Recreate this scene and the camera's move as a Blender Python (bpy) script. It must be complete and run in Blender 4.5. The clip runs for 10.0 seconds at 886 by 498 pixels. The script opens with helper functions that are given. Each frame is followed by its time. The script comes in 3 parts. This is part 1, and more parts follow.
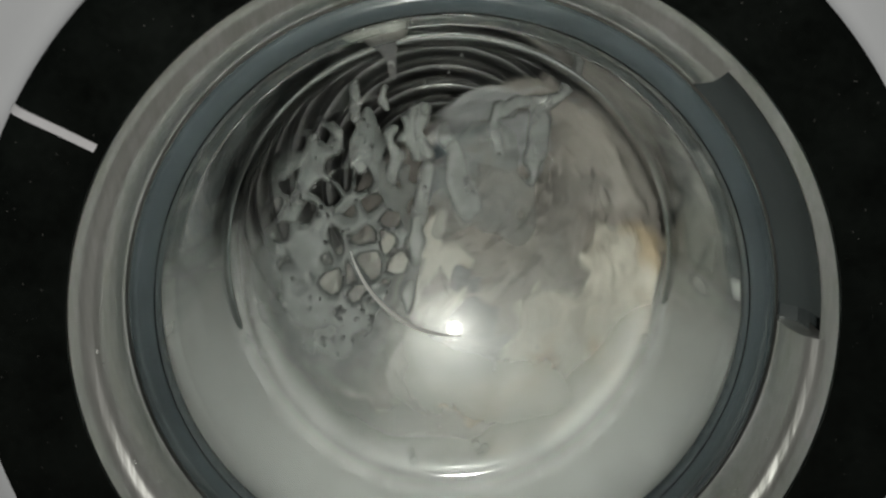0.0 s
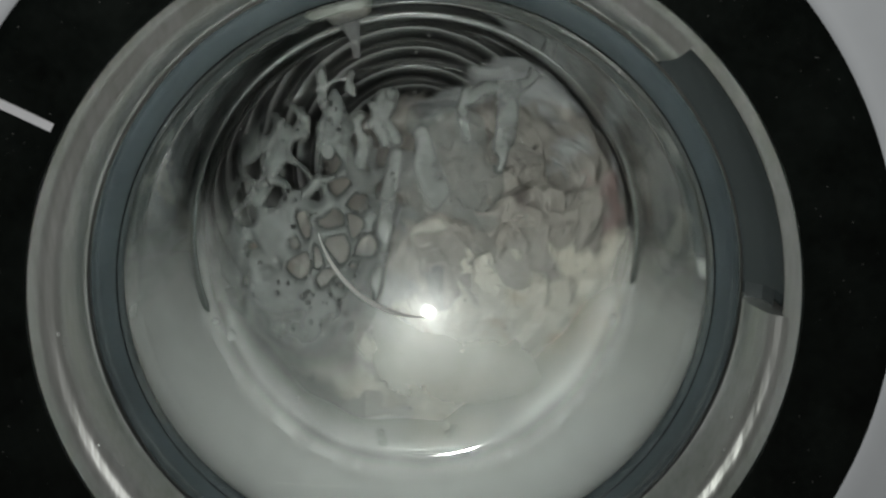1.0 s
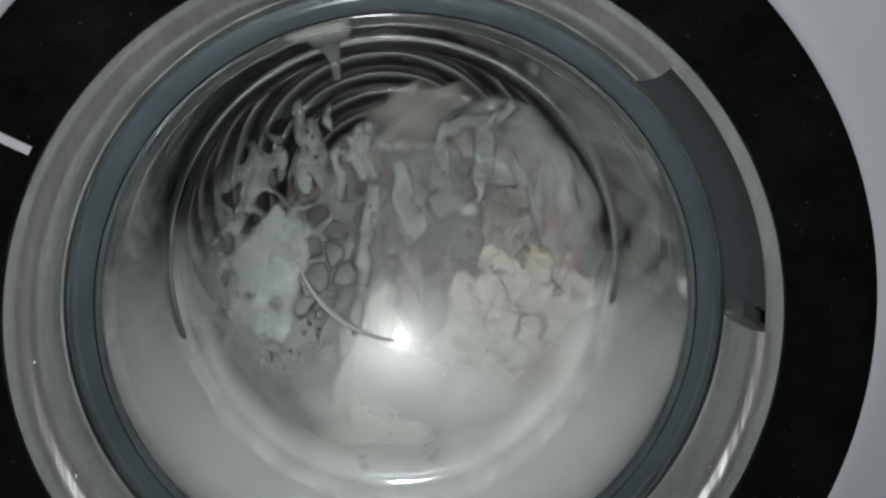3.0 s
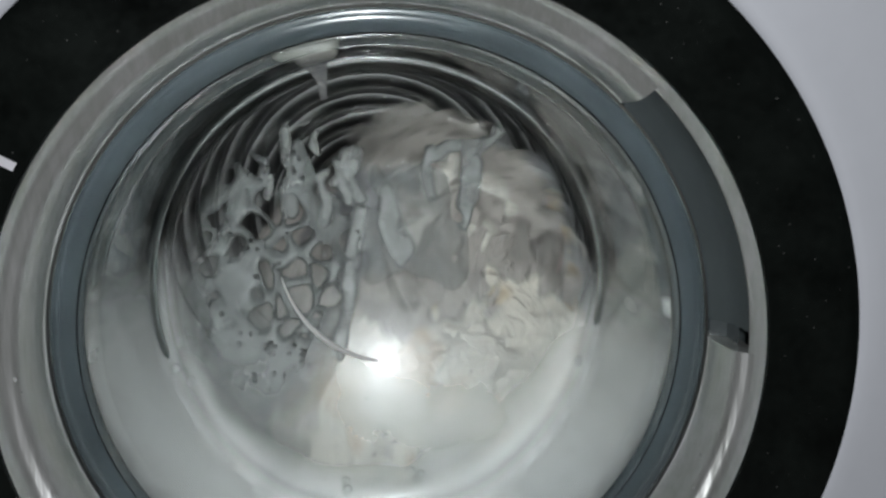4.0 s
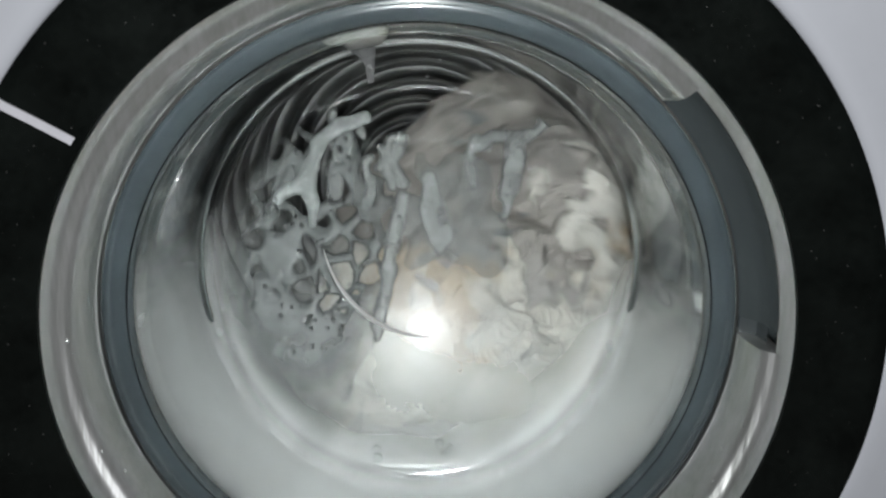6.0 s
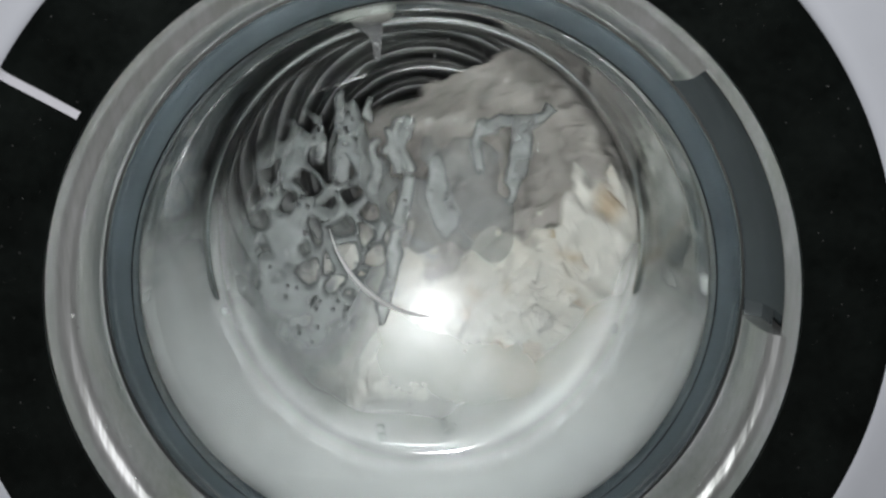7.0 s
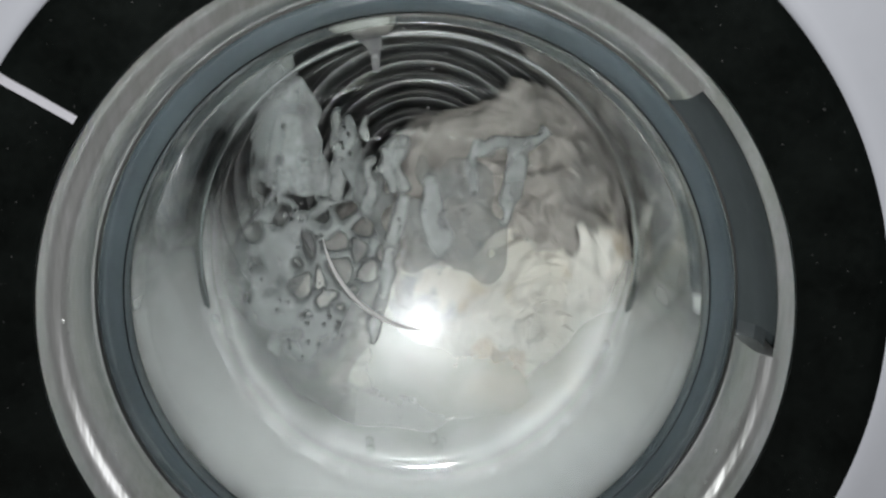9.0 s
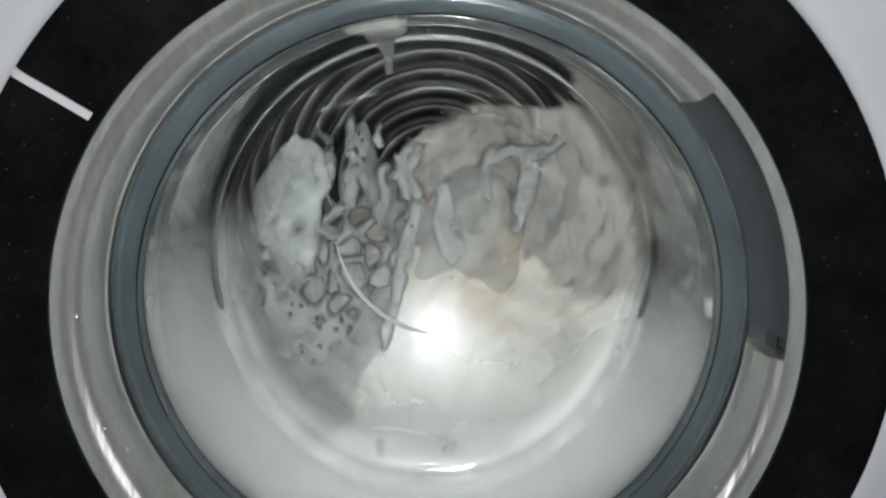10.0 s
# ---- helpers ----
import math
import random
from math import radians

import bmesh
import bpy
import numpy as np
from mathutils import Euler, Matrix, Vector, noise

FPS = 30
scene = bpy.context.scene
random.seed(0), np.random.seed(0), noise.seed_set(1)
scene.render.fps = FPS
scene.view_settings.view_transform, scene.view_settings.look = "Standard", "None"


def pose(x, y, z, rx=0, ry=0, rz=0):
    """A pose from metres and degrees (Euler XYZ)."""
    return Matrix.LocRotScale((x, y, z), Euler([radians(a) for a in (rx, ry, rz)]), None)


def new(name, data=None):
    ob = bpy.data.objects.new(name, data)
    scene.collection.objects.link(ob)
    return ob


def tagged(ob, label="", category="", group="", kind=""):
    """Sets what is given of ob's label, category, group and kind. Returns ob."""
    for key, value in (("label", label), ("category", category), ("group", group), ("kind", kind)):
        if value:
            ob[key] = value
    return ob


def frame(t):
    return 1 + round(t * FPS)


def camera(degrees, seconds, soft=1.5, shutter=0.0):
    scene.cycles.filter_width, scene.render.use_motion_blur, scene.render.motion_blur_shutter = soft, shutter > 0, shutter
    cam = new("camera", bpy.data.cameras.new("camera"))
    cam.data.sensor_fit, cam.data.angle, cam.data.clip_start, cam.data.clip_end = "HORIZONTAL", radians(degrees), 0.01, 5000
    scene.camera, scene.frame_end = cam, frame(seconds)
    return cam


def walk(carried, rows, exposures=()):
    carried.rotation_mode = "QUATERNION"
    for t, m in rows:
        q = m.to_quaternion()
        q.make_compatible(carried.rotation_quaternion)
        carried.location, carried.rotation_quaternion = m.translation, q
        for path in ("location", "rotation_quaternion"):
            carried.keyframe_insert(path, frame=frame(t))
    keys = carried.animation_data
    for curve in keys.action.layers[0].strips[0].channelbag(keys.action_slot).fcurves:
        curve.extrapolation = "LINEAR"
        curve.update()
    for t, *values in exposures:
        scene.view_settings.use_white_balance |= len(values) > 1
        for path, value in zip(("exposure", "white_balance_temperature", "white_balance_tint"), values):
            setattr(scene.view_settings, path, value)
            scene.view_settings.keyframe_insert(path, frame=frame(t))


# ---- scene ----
cam = camera(50.0, 10.0, soft=2.4, shutter=1.0)
PATH = [
    (0.0, pose(-0.0101, -0.4561, 0.6447, 75.05, 1.00, -0.84)),
    (0.5, pose(-0.0140, -0.4548, 0.6599, 73.52, 1.36, -1.39)),
    (1.0, pose(-0.0014, -0.4551, 0.6402, 74.24, 1.03, -2.03)),
    (1.5, pose(-0.0042, -0.4445, 0.6511, 72.70, 1.18, -2.53)),
    (2.0, pose(-0.0108, -0.4479, 0.6522, 72.94, 0.38, -3.48)),
    (2.5, pose(-0.0126, -0.4527, 0.6399, 74.52, 0.91, -4.03)),
    (4.0, pose(-0.0114, -0.4549, 0.6336, 77.37, 0.67, -5.05)),
    (4.5, pose(-0.0156, -0.4592, 0.6454, 77.80, -2.91, -5.59)),
    (5.0, pose(-0.0150, -0.4485, 0.6476, 74.98, -1.39, -7.77)),
    (5.5, pose(0.0018, -0.4610, 0.6443, 76.67, -2.20, -1.79)),
    (6.0, pose(-0.0061, -0.4643, 0.6521, 74.73, -1.40, -1.57)),
    (7.5, pose(-0.0035, -0.4647, 0.6426, 73.83, -2.07, -0.58)),
    (8.0, pose(-0.0030, -0.4630, 0.6375, 74.02, -2.16, -0.43)),
    (8.5, pose(-0.0076, -0.4629, 0.6430, 73.83, -2.38, -0.94)),
    (9.0, pose(-0.0072, -0.4636, 0.6481, 74.66, -3.27, -1.21)),
    (9.5, pose(-0.0114, -0.4627, 0.6466, 74.33, -2.00, -1.11)),
    (10.0, pose(-0.0005, -0.4677, 0.6397, 75.65, -3.50, 0.20)),
]
walk(cam, PATH, exposures=[(0.0, -0.15, 6900, 11), (0.5, -0.1, 6700, 10), (1.0, -0.3, 6600, 10), (1.5, -0.9, 6450, 9), (2.0, -0.65, 6400, 11), (2.5, -0.38, 6350, 13), (4.0, 0.2, 6250, 15), (4.5, 0.25, 6250, 15),
                             (5.0, 0.35, 6250, 15), (5.5, 0.38, 6250, 15), (6.0, 0.38, 6300, 15), (7.5, 0.4, 6350, 16), (8.0, 0.48, 6400, 16), (8.5, 0.4, 6350, 16), (10.0, 0.48, 6400, 15)])

# ---- light: the phone's flash beside the lens, and a dim room ----
K, Z0 = 1.067, 0.47          # size of the door, height of its centre above the floor
AXIS = Matrix.Translation((0, 0, Z0)) @ Matrix.Scale(K, 4)

world = bpy.data.worlds.new("room_air")
world.use_nodes = True
world.node_tree.nodes["Background"].inputs[0].default_value = (0.55, 0.62, 0.7, 1)
world.node_tree.nodes["Background"].inputs[1].default_value = 0.05
scene.world = world

def lamp(name, power, size, place):
    ob = new(name, bpy.data.lights.new(name, "POINT"))
    ob.data.energy, ob.data.shadow_soft_size, ob.data.color = power, size, (0.97, 1.0, 0.96)
    ob.location = place


lamp("flash", 4.3, 0.006, (-0.005, -0.470, 0.640))


# ---- materials ----
def material(name, base, rough=0.5, metal=0.0, vary=0.12, scale=30.0, bump=0.0, bump_scale=200.0, rough_vary=0.1, stretch=(1, 1, 1), **extra):
    """A principled surface whose colour and gloss vary at a coarse and a fine scale, with fine relief."""
    m = bpy.data.materials.new(name)
    m.use_nodes = True
    n, l = m.node_tree.nodes, m.node_tree.links
    p = n["Principled BSDF"]
    p.inputs["Metallic"].default_value = metal
    for key, value in extra.items():
        p.inputs[key.replace("_", " ")].default_value = value
    co, mp = n.new("ShaderNodeTexCoord"), n.new("ShaderNodeMapping")
    mp.inputs["Scale"].default_value = stretch
    l.new(co.outputs["Object"], mp.inputs["Vector"])
    big, fine = n.new("ShaderNodeTexNoise"), n.new("ShaderNodeTexNoise")
    big.inputs["Scale"].default_value, fine.inputs["Scale"].default_value = scale, scale * 9
    big.inputs["Detail"].default_value = fine.inputs["Detail"].default_value = 4
    mix = n.new("ShaderNodeMath")
    mix.operation = "MULTIPLY_ADD"
    mix.inputs[1].default_value = 0.4
    for x in (big, fine):
        l.new(mp.outputs[0], x.inputs["Vector"])
    l.new(fine.outputs["Fac"], mix.inputs[0])
    l.new(big.outputs["Fac"], mix.inputs[2])
    ramp = n.new("ShaderNodeMapRange")
    ramp.inputs["From Min"].default_value, ramp.inputs["From Max"].default_value = 0.45, 0.95
    l.new(mix.outputs[0], ramp.inputs["Value"])
    col = n.new("ShaderNodeMix")
    col.data_type = "RGBA"
    col.inputs["A"].default_value = (*[c * (1 - vary) for c in base], 1)
    col.inputs["B"].default_value = (*[min(1, c * (1 + vary)) for c in base], 1)
    l.new(ramp.outputs[0], col.inputs["Factor"])
    l.new(col.outputs["Result"], p.inputs["Base Color"])
    ro = n.new("ShaderNodeMapRange")
    ro.inputs["To Min"].default_value, ro.inputs["To Max"].default_value = max(0, rough * (1 - rough_vary)), min(1, rough * (1 + rough_vary))
    l.new(mix.outputs[0], ro.inputs["Value"])
    l.new(ro.outputs[0], p.inputs["Roughness"])
    if bump:
        bn, bp = n.new("ShaderNodeTexNoise"), n.new("ShaderNodeBump")
        bn.inputs["Scale"].default_value, bn.inputs["Detail"].default_value = bump_scale, 5
        bp.inputs["Strength"].default_value, bp.inputs["Distance"].default_value = bump, 0.002
        l.new(mp.outputs[0], bn.inputs["Vector"])
        l.new(bn.outputs["Fac"], bp.inputs["Height"])
        l.new(bp.outputs[0], p.inputs["Normal"])
    return m


def film_material(name, base, thin, thick, scale, low=0.35, high=0.7, rough=0.35, bubbles=0.0):
    """A wet foam film: see-through where it is thin, milky where it is thick."""
    m = material(name, base, rough, vary=0.08, scale=40, bump=0.25, bump_scale=500)
    n, l = m.node_tree.nodes, m.node_tree.links
    p, out = n["Principled BSDF"], n["Material Output"]
    co, big = n.new("ShaderNodeTexCoord"), n.new("ShaderNodeTexNoise")
    big.inputs["Scale"].default_value, big.inputs["Detail"].default_value = scale, 5
    l.new(co.outputs["Object"], big.inputs["Vector"])
    amount = n.new("ShaderNodeMapRange")
    amount.interpolation_type = "SMOOTHSTEP"
    amount.inputs["From Min"].default_value, amount.inputs["From Max"].default_value = low, high
    amount.inputs["To Min"].default_value, amount.inputs["To Max"].default_value = thin, thick
    l.new(big.outputs["Fac"], amount.inputs["Value"])
    value = amount.outputs[0]
    if bubbles:
        cells, cut = n.new("ShaderNodeTexVoronoi"), n.new("ShaderNodeMapRange")
        cells.inputs["Scale"].default_value = bubbles
        l.new(co.outputs["Object"], cells.inputs["Vector"])
        cut.inputs["From Min"].default_value, cut.inputs["From Max"].default_value = 0.20, 0.30
        cut.inputs["To Min"].default_value = 0.15
        l.new(cells.outputs["Distance"], cut.inputs["Value"])
        times = n.new("ShaderNodeMath")
        times.operation = "MULTIPLY"
        l.new(value, times.inputs[0])
        l.new(cut.outputs[0], times.inputs[1])
        value = times.outputs[0]
    stored, fade = n.new("ShaderNodeAttribute"), n.new("ShaderNodeMath")
    stored.attribute_name, fade.operation = "cover", "MULTIPLY"
    l.new(value, fade.inputs[0])
    l.new(stored.outputs["Fac"], fade.inputs[1])
    clear, mix = n.new("ShaderNodeBsdfTransparent"), n.new("ShaderNodeMixShader")
    l.new(fade.outputs[0], mix.inputs[0])
    l.new(clear.outputs[0], mix.inputs[1])
    l.new(p.outputs[0], mix.inputs[2])
    l.new(mix.outputs[0], out.inputs["Surface"])
    return m


WHITE = material("white_enamel", (0.84, 0.86, 0.92), 0.3, vary=0.03, scale=8, bump=0.05, bump_scale=700)
BLACK = material("black_gloss_plastic", (0.007, 0.009, 0.008), 0.11, vary=0.6, scale=25, rough_vary=0.5)
# upright streaks in the chrome's colour stand in for room reflections
CHROME = material("satin_chrome", (0.92, 0.97, 0.89), 0.34, 0.78, vary=0.32, scale=30, rough_vary=0.7, bump=0.7, bump_scale=36, stretch=(1.5, 1, 0.12), Anisotropic=0.85)
grain = CHROME.node_tree.nodes.new("ShaderNodeTangent")      # grain round the axis, drawing the highlight out along the ring
grain.direction_type, grain.axis = "RADIAL", "Y"
CHROME.node_tree.links.new(grain.outputs[0], CHROME.node_tree.nodes["Principled BSDF"].inputs["Tangent"])
BRIGHT = material("polished_chrome", (0.75, 0.77, 0.78), 0.12, 1.0, vary=0.05, scale=40)
HANDLE = material("dark_grey_plastic", (0.085, 0.105, 0.108), 0.5, vary=0.08, scale=40, bump=0.1, bump_scale=900)
SEAL = material("blue_grey_seal", (0.057, 0.069, 0.077), 0.18, vary=0.2, scale=20)
RUBBER = material("grey_rubber", (0.095, 0.110, 0.114), 0.2, vary=0.25, scale=25, bump=0.15, bump_scale=150)
STEEL = material("drum_steel", (0.19, 0.19, 0.186), 0.30, 1.0, vary=0.3, scale=40, rough_vary=0.5, bump=0.12, bump_scale=60)
PADDLE = material("paddle_plastic", (0.5, 0.52, 0.53), 0.4, vary=0.06)
NOZZLE = material("ivory_plastic", (0.32, 0.33, 0.30), 0.4, vary=0.15, scale=60)
DUST = material("grey_dust", (0.10, 0.10, 0.095), 0.8, vary=0.2)
# near-white, so the arc on the glass reads as a bright reflection
ARC_GLINT = material("white_arc_glint", (0.95, 0.95, 0.93), 0.3, vary=0.04)
SILVER = material("white_silver_inlay", (0.86, 0.85, 0.90), 0.5, 0.0, vary=0.06, scale=90)
PLASTER = material("grey_plaster", (0.30, 0.31, 0.31), 0.8, vary=0.12, scale=3, bump=0.2, bump_scale=60)
TILE = material("floor_tile_glaze", (0.28, 0.27, 0.25), 0.35, vary=0.15, scale=12)
MILK = material("milky_suds", (0.90, 0.90, 0.88), 0.4, vary=0.05, scale=18, bump=0.15, bump_scale=120, Subsurface_Weight=1.0, Subsurface_Scale=0.05, Subsurface_Radius=(1, 1, 1))
FOAM = film_material("foam_lather", (0.205, 0.213, 0.21), 0.62, 0.92, 60)
RUNNY = film_material("runny_lather", (0.29, 0.295, 0.29), 0.50, 0.85, 40)
DENSE = film_material("thick_foam", (0.42, 0.435, 0.43), 0.45, 0.90, 45)


def cover_material(m, wisps):
    """Thins a suds material by the thickness stored on the mesh; wisps thin it further."""
    n, l = m.node_tree.nodes, m.node_tree.links
    cover, co, wisp = n.new("ShaderNodeAttribute"), n.new("ShaderNodeTexCoord"), n.new("ShaderNodeTexNoise")
    cover.attribute_name = "cover"
    wisp.inputs["Scale"].default_value, wisp.inputs["Detail"].default_value, wisp.inputs["Distortion"].default_value = 16, 5, 1.0
    l.new(co.outputs["Object"], wisp.inputs["Vector"])
    shift, soft, total = n.new("ShaderNodeMath"), n.new("ShaderNodeMath"), n.new("ShaderNodeMath")
    shift.operation, soft.operation, total.operation = "MULTIPLY_ADD", "MULTIPLY", "ADD"
    shift.inputs[1].default_value, shift.inputs[2].default_value = wisps, -wisps / 2
    total.use_clamp = True
    l.new(wisp.outputs["Fac"], shift.inputs[0])
    l.new(shift.outputs[0], soft.inputs[0])
    l.new(cover.outputs["Fac"], soft.inputs[1])
    l.new(cover.outputs["Fac"], total.inputs[0])
    l.new(soft.outputs[0], total.inputs[1])
    clear, mix = n.new("ShaderNodeBsdfTransparent"), n.new("ShaderNodeMixShader")
    l.new(total.outputs[0], mix.inputs[0])
    l.new(clear.outputs[0], mix.inputs[1])
    l.new(n["Principled BSDF"].outputs[0], mix.inputs[2])
    l.new(mix.outputs[0], n["Material Output"].inputs["Surface"])
    return m


cover_material(MILK, 0.25)
HAZE = cover_material(material("suds_and_reflections", (0.64, 0.645, 0.63), 0.22, vary=0.06, scale=30, bump=0.15, bump_scale=200), 0.9)
RED = material("red_cardboard", (0.62, 0.06, 0.02), 0.5, vary=0.15, scale=20)
NAVY = material("navy_plastic", (0.012, 0.014, 0.06), 0.4, vary=0.15, scale=20)

DROP = material("water_bead", (0.9, 0.92, 0.92), 0.03, vary=0.03, Transmission_Weight=0.9, IOR=1.33)
GLASS = bpy.data.materials.new("door_glass")
GLASS.use_nodes = True
g = GLASS.node_tree.nodes["Principled BSDF"]
g.inputs["Base Color"].default_value = (0.93, 0.98, 0.97, 1)
g.inputs["Roughness"].default_value = 0.015
g.inputs["IOR"].default_value = 1.46
ripple, dent, where = GLASS.node_tree.nodes.new("ShaderNodeTexNoise"), GLASS.node_tree.nodes.new("ShaderNodeBump"), GLASS.node_tree.nodes.new("ShaderNodeTexCoord")
ripple.inputs["Scale"].default_value, ripple.inputs["Detail"].default_value = 42, 2
dent.inputs["Distance"].default_value = 0.004
split, wet = GLASS.node_tree.nodes.new("ShaderNodeSeparateXYZ"), GLASS.node_tree.nodes.new("ShaderNodeMapRange")
wet.interpolation_type = "SMOOTHSTEP"      # water runs thickest down the upper part
wet.inputs["From Min"].default_value, wet.inputs["From Max"].default_value = Z0 + 0.03, Z0 + 0.08
wet.inputs["To Min"].default_value, wet.inputs["To Max"].default_value = 0.004, 0.07
GLASS.node_tree.links.new(where.outputs["Object"], split.inputs[0])
GLASS.node_tree.links.new(split.outputs["Z"], wet.inputs["Value"])
GLASS.node_tree.links.new(wet.outputs[0], dent.inputs["Strength"])
GLASS.node_tree.links.new(where.outputs["Object"], ripple.inputs["Vector"])
GLASS.node_tree.links.new(ripple.outputs["Fac"], dent.inputs["Height"])
GLASS.node_tree.links.new(dent.outputs[0], g.inputs["Normal"])
g.inputs["Transmission Weight"].default_value = 1.0
g.inputs["Coat Roughness"].default_value = 0.16
glare_coat = GLASS.node_tree.nodes.new("ShaderNodeMapRange")      # rough coat added low on the glass for the flash's soft glare
glare_coat.interpolation_type = "SMOOTHSTEP"
glare_coat.inputs["From Min"].default_value, glare_coat.inputs["From Max"].default_value = Z0 + 0.07, Z0 - 0.01
glare_coat.inputs["To Min"].default_value, glare_coat.inputs["To Max"].default_value = 0.0, 0.085
GLASS.node_tree.links.new(split.outputs["Z"], glare_coat.inputs["Value"])
glare_limit, both = GLASS.node_tree.nodes.new("ShaderNodeMapRange"), GLASS.node_tree.nodes.new("ShaderNodeMath")
glare_limit.interpolation_type, both.operation = "SMOOTHSTEP", "MULTIPLY"
glare_limit.inputs["From Min"].default_value, glare_limit.inputs["From Max"].default_value = Z0 - 0.105, Z0 - 0.075
GLASS.node_tree.links.new(split.outputs["Z"], glare_limit.inputs["Value"])
GLASS.node_tree.links.new(glare_coat.outputs[0], both.inputs[0])
GLASS.node_tree.links.new(glare_limit.outputs[0], both.inputs[1])
GLASS.node_tree.links.new(both.outputs[0], g.inputs["Coat Weight"])


def cloth_material(name, base, stain, amount):
    """Wet terry and jersey: one colour with blots of another, and a woven nap."""
    m = material(name, base, 0.75, vary=0.1, scale=30, bump=0.6, bump_scale=260)
    n, l = m.node_tree.nodes, m.node_tree.links
    p = n["Principled BSDF"]
    old = p.inputs["Base Color"].links[0].from_socket
    co, blot, cut, mix = n.new("ShaderNodeTexCoord"), n.new("ShaderNodeTexNoise"), n.new("ShaderNodeMapRange"), n.new("ShaderNodeMix")
    blot.inputs["Scale"].default_value, blot.inputs["Detail"].default_value = 17, 2
    l.new(co.outputs["Object"], blot.inputs["Vector"])
    cut.inputs["From Min"].default_value, cut.inputs["From Max"].default_value = 0.66 - amount * 0.3, 0.72 - amount * 0.3
    l.new(blot.outputs["Fac"], cut.inputs["Value"])
    mix.data_type = "RGBA"
    l.new(cut.outputs[0], mix.inputs["Factor"])
    l.new(old, mix.inputs["A"])
    mix.inputs["B"].default_value = (*stain, 1)
    l.new(mix.outputs["Result"], p.inputs["Base Color"])
    crease, relief = n.new("ShaderNodeTexNoise"), n.new("ShaderNodeBump")
    crease.inputs["Scale"].default_value, crease.inputs["Detail"].default_value, crease.inputs["Distortion"].default_value = 38, 3, 2.2
    relief.inputs["Strength"].default_value, relief.inputs["Distance"].default_value = 0.7, 0.012
    l.new(co.outputs["Object"], crease.inputs["Vector"])
    l.new(crease.outputs["Fac"], relief.inputs["Height"])
    l.new(p.inputs["Normal"].links[0].from_socket, relief.inputs["Normal"])
    l.new(relief.outputs[0], p.inputs["Normal"])
    return m


# ---- mesh helpers: lengths in door units round the door's axis, y into the machine ----
def part(name, bm, mat, parent=None, label="", smooth=True, m=AXIS):
    """Links a bmesh as one mesh object under a thing or a part."""
    if m is not None:
        bmesh.ops.transform(bm, matrix=m, verts=bm.verts)
    me = bpy.data.meshes.new(name)
    bm.normal_update()
    bm.to_mesh(me)
    bm.free()
    me.materials.append(mat)
    if smooth:
        for f in me.polygons:
            f.use_smooth = True
        me.set_sharp_from_angle(angle=radians(38))
    ob = new(name, me)
    if parent:
        ob.parent = parent
    return tagged(ob, label)


def lathe(profile, segs=160, start=0.0, end=360.0, ends=False, bm=None):
    """Turns (radius, depth) points round the door's axis; the profile is closed where ends is set."""
    bm = bm or bmesh.new()
    whole = end - start >= 360
    count = segs if whole else segs + 1
    rings = []
    for i in range(count):
        a = radians(start + (end - start) * i / segs)
        rings.append([bm.verts.new((r * math.cos(a), y, r * math.sin(a))) for r, y in profile])
    k = len(profile)
    for i in range(segs):
        a, b = rings[i], rings[(i + 1) % count]
        for j in range(k if ends else k - 1):
            bm.faces.new((a[j], b[j], b[(j + 1) % k], a[(j + 1) % k]))
    if ends and not whole:
        bm.faces.new(rings[0])
        bm.faces.new(list(reversed(rings[-1])))
    bmesh.ops.recalc_face_normals(bm, faces=bm.faces)
    return bm


def box(x0, x1, y0, y1, z0, z1, bevel=0.0, bm=None):
    bm = bm or bmesh.new()
    made = bmesh.ops.create_cube(bm, size=1)["verts"]
    bmesh.ops.transform(bm, matrix=Matrix.LocRotScale(((x0 + x1) / 2, (y0 + y1) / 2, (z0 + z1) / 2), None, (x1 - x0, y1 - y0, z1 - z0)), verts=made)
    if bevel:
        edges = list({e for v in made for e in v.link_edges})
        bmesh.ops.bevel(bm, geom=edges, offset=bevel, segments=3, profile=0.5, affect="EDGES")
    return bm


def arc(a, r, y=0.0):
    return Vector((r * math.cos(radians(a)), y, r * math.sin(radians(a))))


def tube(points, radii, sides=10, bm=None):
    """A round bar along points."""
    bm = bm or bmesh.new()
    rings = []
    for i, p in enumerate(points):
        d = (Vector(points[min(i + 1, len(points) - 1)]) - Vector(points[max(i - 1, 0)])).normalized()
        u = d.orthogonal().normalized() if i == 0 else (u - d * u.dot(d)).normalized()
        v = d.cross(u)
        rings.append([bm.verts.new(Vector(p) + (u * math.cos(2 * math.pi * k / sides) + v * math.sin(2 * math.pi * k / sides)) * radii[i]) for k in range(sides)])
    for a, b in zip(rings, rings[1:]):
        for k in range(sides):
            bm.faces.new((a[k], a[(k + 1) % sides], b[(k + 1) % sides], b[k]))
    bm.faces.new(list(reversed(rings[0])))
    bm.faces.new(rings[-1])
    return bm


